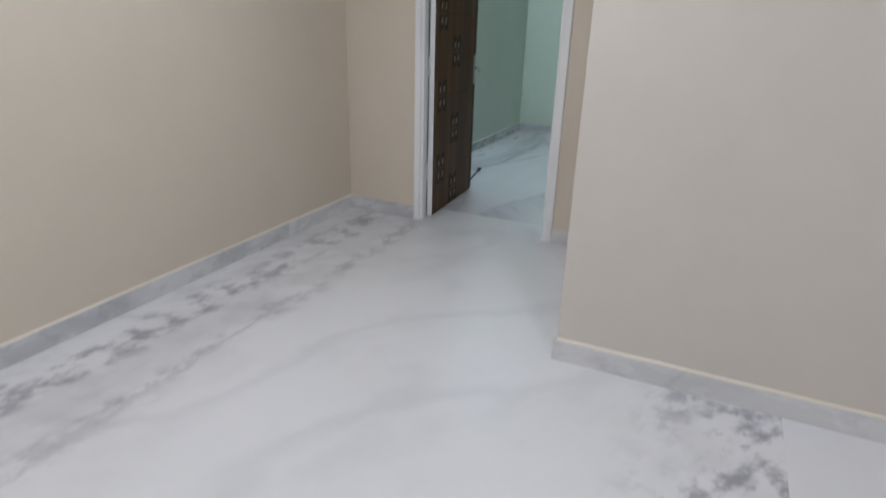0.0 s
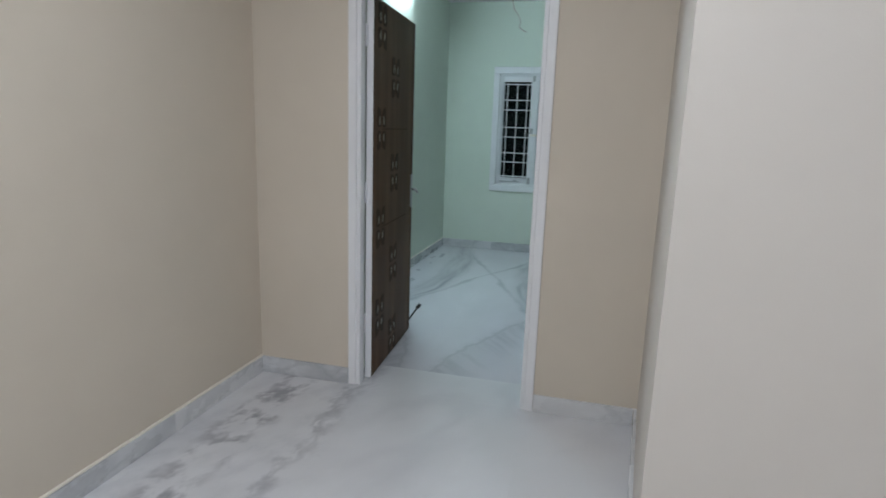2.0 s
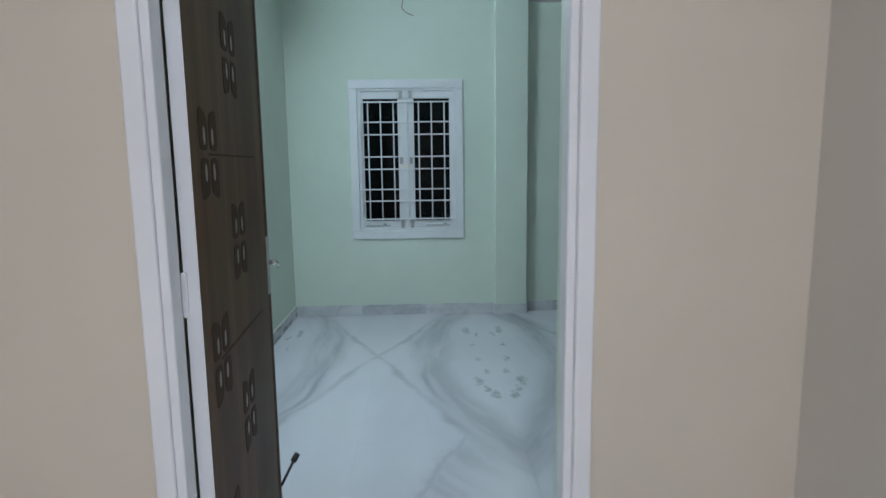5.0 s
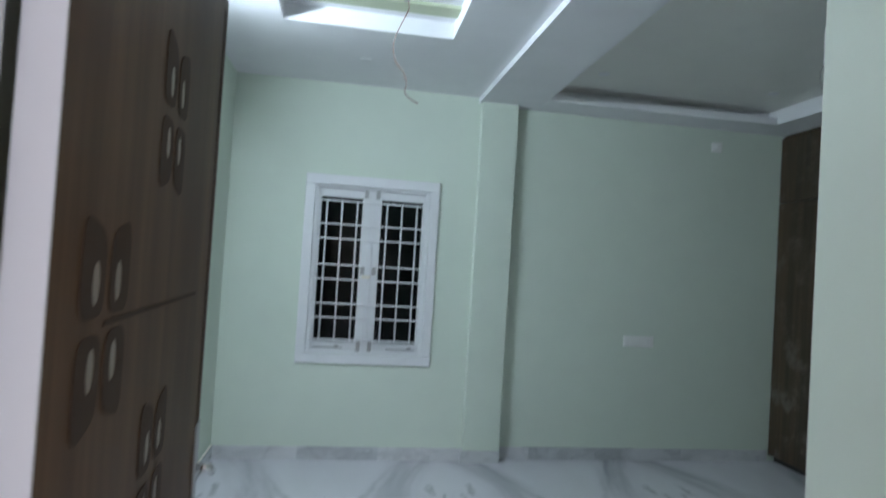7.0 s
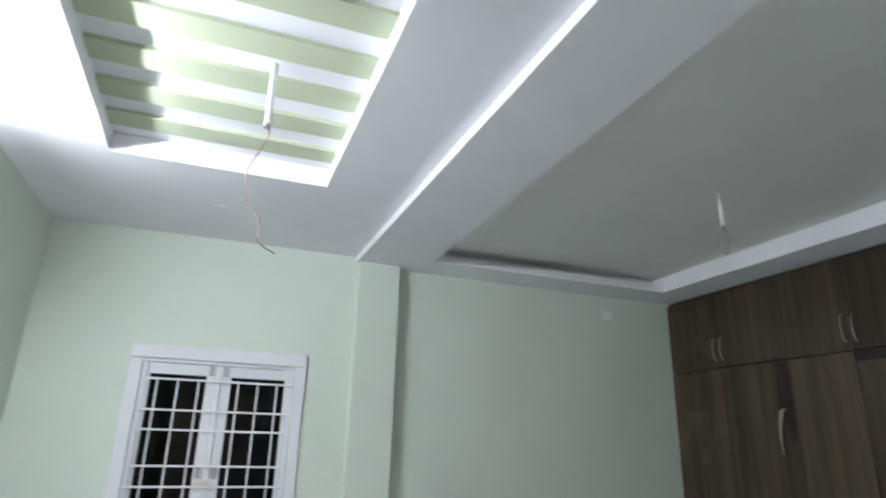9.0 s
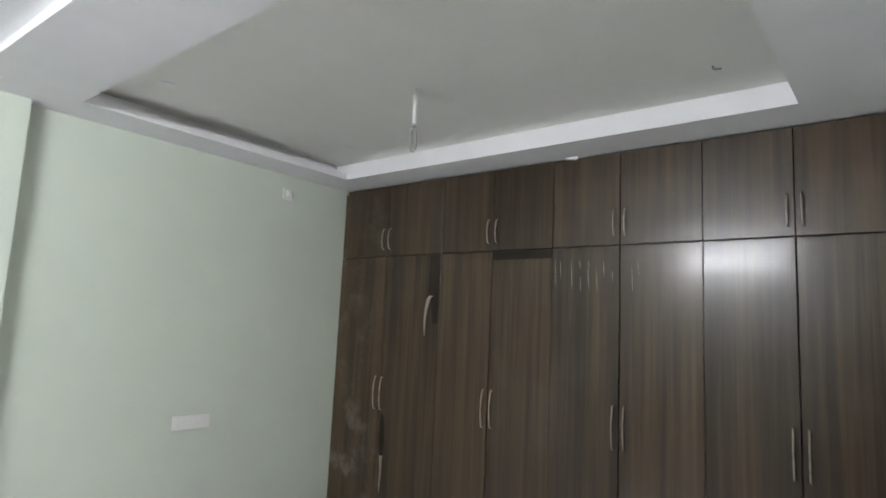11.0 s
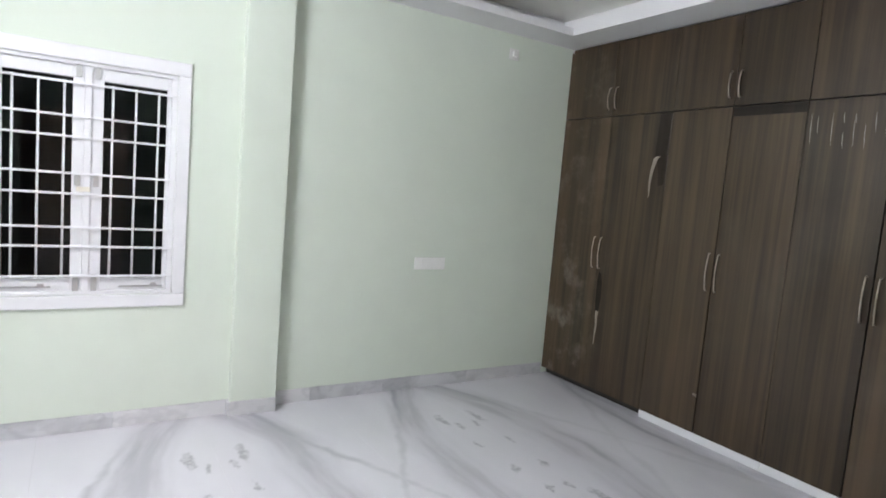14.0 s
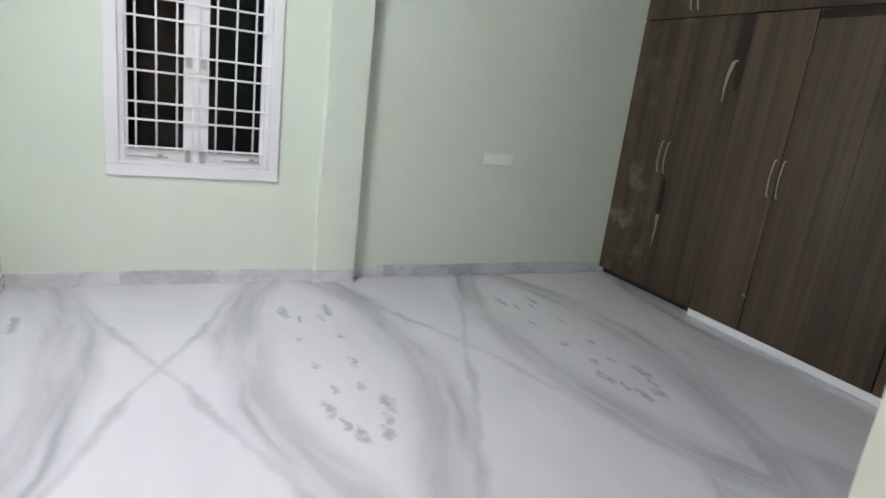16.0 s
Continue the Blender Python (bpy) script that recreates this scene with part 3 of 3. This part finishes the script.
# ---------------------------------------------------------------- wardrobe
WF = 3.915                       # front of the wardrobe doors
CUTS = [4.047, 3.541, 2.990, 2.547, 2.094, 1.652, 1.190, 0.755, 0.325]
SPLIT = 2.168


def bow_handle(parent, y, z0, z1):
    """A slim metal bow handle on a door at y, between two heights."""
    pts = [(WF, y, z0), (WF - 0.018, y, z0 + 0.012), (WF - 0.030, y, (z0 + z1) / 2), (WF - 0.018, y, z1 - 0.012), (WF, y, z1)]
    part("handle", tube_along(pts, 0.0046, 6), HANDLE, parent, "brushed champagne metal bow handle", smooth=True)


def ribbon(points, widths):
    """A thin strip of film through points (x, y, z), each with its own width along y."""
    bm = bmesh.new()
    rows = []
    for k in range(4 * (len(points) - 1) + 1):
        i, f = min(k // 4, len(points) - 2), k / 4 - min(k // 4, len(points) - 2)
        x, y, z = (a + (b - a) * f for a, b in zip(points[i], points[i + 1]))
        w = (widths[i] + (widths[i + 1] - widths[i]) * f) / 2
        rows.append([bm.verts.new(c) for c in ((x, y - w, z), (x - 0.35 * w, y, z), (x, y + w, z), (x + 0.0008, y, z))])
    for r, q in zip(rows, rows[1:]):
        for k in range(4):
            bm.faces.new((r[k], r[(k + 1) % 4], q[(k + 1) % 4], q[k]))
    bm.faces.new(rows[0])
    bm.faces.new(rows[-1][::-1])
    return bm


def sheet(outline, x0, x1):
    """A thin upright piece with an outline of (y, z) corners."""
    bm = bmesh.new()
    front, back = ([bm.verts.new((x, y, z)) for y, z in outline] for x in (x0, x1))
    bm.faces.new(front)
    bm.faces.new(back[::-1])
    for k in range(len(outline)):
        j = (k + 1) % len(outline)
        bm.faces.new((front[k], back[k], back[j], front[j]))
    return bm


for u in range(4):
    ya, yb, yc = CUTS[2 * u], CUTS[2 * u + 1], CUTS[2 * u + 2]
    extra = ("with torn film and no plinth", "with one strip of film peeled", "with wrinkled film and a white plinth", "with glossy doors and a white plinth")[u]
    w = thing("wardrobe", pose(0, 0, 0), "dark walnut laminate wardrobe unit " + extra, "wardrobe", "fitted wardrobe along the alcove")
    part("carcass", boxes((WF + 0.021, RIGHT - 0.003, yc + 0.001, ya - 0.001, 0.06, SOFFIT_Z - 0.004)), DARK, w)
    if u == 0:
        # set-back board whose near-black colour paints the shade under the doors
        part("toe_shade_board", boxes((WF + 0.06, WF + 0.08, yc + 0.001, ya - 0.001, 0.0, 0.06)), DARK, w, "set-back board coloured near-black as shade where the plinth is missing")
    else:
        part("plinth", boxes((WF + 0.003, WF + 0.021, yc + 0.001, ya - 0.001, 0.0, 0.054), bevel=0.002), ENAMEL, w, "white plinth board")
    for k, (a, b) in enumerate(((ya, yb), (yb, yc))):
        lower = part("door", boxes((WF, WF + 0.02, b + (0.004 if k == 0 and u else 0.0015), a - (0.004 if k == 1 and u else 0.0015), 0.056, SPLIT - 0.004), bevel=0.0015), WALNUT, w)
        upper = part("loft_door", boxes((WF, WF + 0.02, b + 0.002, a - 0.002, SPLIT + 0.004, SOFFIT_Z - 0.012), bevel=0.0015), WALNUT, w)
        y = yb + 0.033 if k == 0 else yb - 0.033
        if (u, k) == (0, 1):
            part("bare_strip", sheet([(3.090, SPLIT - 0.008), (3.094, 1.97), (3.098, 1.86), (3.075, 1.84), (3.058, 1.75), (3.050, 1.655), (3.004, 1.665), (2.996, 1.78), (2.994, 1.95), (2.993, SPLIT - 0.008)], WF - 0.0012, WF), WALNUT_DARK, lower, "dark strip where film was peeled off")
            part("film_scrap", ribbon([(WF - 0.001, 3.066, 1.862), (WF - 0.006, 3.086, 1.845), (WF - 0.016, 3.100, 1.76), (WF - 0.018, 3.106, 1.68), (WF - 0.006, 3.112, 1.575)], [0.04, 0.038, 0.026, 0.020, 0.006]), FILM, lower, "curled scrap of pale film")
            part("bare_strip", sheet([(3.500, 0.975), (3.510, 0.90), (3.508, 0.74), (3.498, 0.665), (3.468, 0.66), (3.456, 0.76), (3.460, 0.88), (3.480, 0.96)], WF - 0.0012, WF), WALNUT_DARK, lower, "dark strip where film was peeled off")
            part("film_scrap", ribbon([(WF - 0.001, 3.480, 0.668), (WF - 0.008, 3.476, 0.63), (WF - 0.016, 3.462, 0.55), (WF - 0.014, 3.470, 0.48), (WF - 0.005, 3.480, 0.405)], [0.034, 0.028, 0.020, 0.016, 0.006]), FILM, lower, "curled scrap of pale film")
        if (u, k) == (1, 0):
            part("film_chip", ribbon([(WF - 0.001, 2.575, 0.300), (WF - 0.006, 2.562, 0.318), (WF - 0.003, 2.552, 0.296)], [0.010, 0.030, 0.008]), FILM, lower, "small pale chip of film at the door edge")
        if (u, k) == (1, 1):
            part("bare_strip", boxes((WF - 0.0012, WF, b + 0.004, a - 0.006, 2.105, SPLIT - 0.006)), WALNUT_DARK, lower, "dark strip where film was peeled off")
        if (u, k) == (2, 0):
            # wrinkles in the film, their bright reflections put in as pale colour
            for wy, wz, wl in ((2.07, 2.01, 0.17), (2.035, 2.03, 0.10), (1.96, 2.0, 0.18), (1.905, 2.06, 0.06), (1.90, 1.94, 0.09), (1.85, 1.98, 0.14), (1.848, 2.055, 0.05), (1.796, 1.96, 0.13), (1.752, 2.03, 0.10), (1.70, 1.99, 0.07)):
                part("film_wrinkle", ribbon([(WF - 0.0004, wy, wz + wl / 2), (WF - 0.002, wy - 0.002, wz), (WF - 0.0004, wy - 0.006, wz - wl / 2)], [0.001, 0.004, 0.001]), WRINKLE_GLINT, lower, "upright film wrinkle with its glint coloured pale")
        if (u, k) == (2, 1):
            for wy, wz, wl in ((1.58, 1.97, 0.15), (1.545, 2.03, 0.08)):
                part("film_wrinkle", ribbon([(WF - 0.0004, wy, wz + wl / 2), (WF - 0.002, wy - 0.002, wz), (WF - 0.0004, wy - 0.006, wz - wl / 2)], [0.001, 0.004, 0.001]), WRINKLE_GLINT, lower, "upright film wrinkle with its glint coloured pale")
        bow_handle(lower, y, 1.0, 1.24)
        bow_handle(upper, y, 2.222, 2.385)

def plaster_drip(y, z, wide, tall):
    """A dried smear of plaster on the wardrobe's top edge."""
    ob = part("plaster_drip", ribbon([(WF - 0.003, y, z), (WF - 0.008, y - 0.1 * wide, z - 0.5 * tall), (WF - 0.003, y - 0.25 * wide, z - tall)], [wide, 0.7 * wide, 0.2 * wide]), CEIL)
    tagged(ob, "small white plaster drip under the alcove soffit", "plaster drip", "plaster drips on the wardrobe")


plaster_drip(1.972, SOFFIT_Z, 0.11, 0.020)
plaster_drip(4.028, SOFFIT_Z - 0.012, 0.026, 0.026)

# ---------------------------------------------------------------- ceiling fan rods, wires and fittings
def fan_rod(x, y, z0, z1, wire, mat, label):
    t = thing("fan_down_rod", pose(x, y, 0), label, "ceiling rod")
    bm = bmesh.new()
    rod(bm, (0, 0, z0), (0, 0, z1), 0.012, 12)
    part("pipe", bm, PLASTIC, t, smooth=True)
    bm = bmesh.new()
    rod(bm, (0, 0, z0 - 0.004), (0, 0, z0 + 0.012), 0.014, 12)
    part("collar", bm, STEEL, t, smooth=True)
    part("wire", tube_along([(a - x, b - y, c) for a, b, c in wire], 0.0023), mat, t, "loose bare-ended wire", smooth=True)


fan_rod(0.525, 2.08, 2.615, 2.868, [(0.525, 2.08, 2.625), (0.535, 2.085, 2.585), (0.520, 2.08, 2.54), (0.484, 2.075, 2.45), (0.478, 2.08, 2.40), (0.490, 2.085, 2.345), (0.526, 2.08, 2.30), (0.543, 2.075, 2.25), (0.538, 2.08, 2.215), (0.560, 2.085, 2.19), (0.600, 2.09, 2.172)], COPPER, "white fan down-rod with loose reddish wire hanging from tray")
fan_rod(2.765, 2.295, 2.662, 2.862, [(2.765, 2.295, 2.67), (2.735, 2.295, 2.62), (2.74, 2.295, 2.545), (2.765, 2.295, 2.525), (2.79, 2.295, 2.56), (2.785, 2.295, 2.63), (2.765, 2.295, 2.685)], GREY_WIRE, "short white fan down-rod with a looped wire")


def ceiling_disc(x, y, z):
    bm = bmesh.new()
    rod(bm, (0, 0, -0.004), (0, 0, 0.002), 0.036, 24)
    ob = part("ceiling_cover", bm, CEIL)
    ob.matrix_basis = pose(x, y, z)
    tagged(ob, "small round white cover plate on the ceiling", "cover plate", "ceiling cover plates")


stub = part("wire_stub", tube_along([(3.272, 0.975, 2.862), (3.27, 0.97, 2.845), (3.285, 0.955, 2.846), (3.295, 0.945, 2.85)], 0.0045, 6), GREY_WIRE, smooth=True)
tagged(stub, "short grey wire stub hanging from the alcove ceiling", "wire")

ceiling_disc(0.374, 3.42, CEIL_Z)
ceiling_disc(2.0, 3.38, 2.86)
ceiling_disc(3.3, 3.38, 2.86)

# switch board and small wall fitting on the alcove wall
sb = thing("switch_board", pose(2.703, ALC_Y, 0.953), "white modular switch board on the green wall", "switch")
part("plate", boxes((-0.130, 0.130, -0.012, 0, -0.046, 0.046), bevel=0.004), PLASTIC, sb)
for k in range(6):
    x = -0.100 + k * 0.04
    part("switch", boxes((x - 0.017, x + 0.017, -0.016, -0.011, -0.030, 0.030), bevel=0.002), PLASTIC, sb)
hk = thing("wall_light_holder", pose(3.312, ALC_Y, 2.592), "small white square holder high on the wall", "light holder")
part("plate", boxes((-0.045, 0.045, -0.012, 0, -0.042, 0.042), bevel=0.004), PLASTIC, hk)
part("socket", boxes((-0.022, 0.022, -0.032, -0.012, -0.022, 0.022), bevel=0.006), PLASTIC, hk)


# ---------------------------------------------------------------- LED battens
def batten(name, m, length, glowing, label):
    """A slim batten on a wall: local x along it, local -y out of the wall."""
    t = thing(name, m, label, "tube light")
    h = length / 2
    part("body", boxes((-h, h, -0.022, 0, -0.018, 0.018), bevel=0.003), PLASTIC, t)
    bm = boxes((-h + 0.02, h - 0.02, -0.006, 0.006, -0.013, 0.013), bevel=0.003)
    bmesh.ops.transform(bm, matrix=pose(0, -0.029, -0.004, 28), verts=bm.verts[:])
    part("diffuser", bm, glowing, t)
    for s in (-1, 1):
        part("end_cap", boxes((s * h - 0.02, s * h + 0.02, -0.05, 0, -0.02, 0.02), bevel=0.003), PLASTIC, t)


batten("tube_light", pose(LEFT, 2.0, 2.612, 0, 0, 90), 1.2, ROOM_GLOW, "lit white LED batten on the green bedroom wall")

def panel_light(x, y):
    """A round LED panel let into the hall ceiling."""
    t = thing("ceiling_light", pose(x, y, 2.75), "lit round white LED panel in the hall ceiling", "ceiling light", "hall ceiling lights")
    bm = bmesh.new()
    rod(bm, (0, 0, -0.008), (0, 0, 0.002), 0.10, 32)
    part("rim", bm, PLASTIC, t, smooth=False)
    bm = bmesh.new()
    rod(bm, (0, 0, -0.012), (0, 0, -0.0085), 0.085, 32)
    part("diffuser", bm, HALL_GLOW, t)


for lx, ly in ((0.72, -2.02), (2.6, -3.3), (0.4, -4.6)):
    panel_light(lx, ly)

# ---------------------------------------------------------------- floors in book-matched slabs
def slab_floor(name, x0, x1, y0, y1, first, width, cuts, mat, label):
    base = structure(name, boxes((x0 - 0.2, x1 + 0.2, y0, y1, -0.1, -0.003)), SKIRT, label, "floor")
    k = math.floor((x0 - first) / width)
    while first + k * width < x1:
        a, b = max(first + k * width, x0), min(first + (k + 1) * width, x1)
        for c, d in zip(cuts, cuts[1:]):
            part("slab", boxes((a + 0.0002, b - 0.0002, c + 0.0002, d - 0.0002, -0.03, 0.0)), mat, base)
        k += 1


slab_floor("floor", LEFT, RIGHT, WALL_Y, ALC_Y, 0.29, 0.815, (WALL_Y, 1.45, ALC_Y), ROOM_MARBLE, "polished white marble bedroom floor with grey mirrored veins")
slab_floor("floor_hall", LEFT, RIGHT, HALL_BACK, WALL_Y, 1.01, 1.30, (HALL_BACK, -4.2, 0.0, WALL_Y), HALL_MARBLE, "polished white marble hall floor with grey blotches")
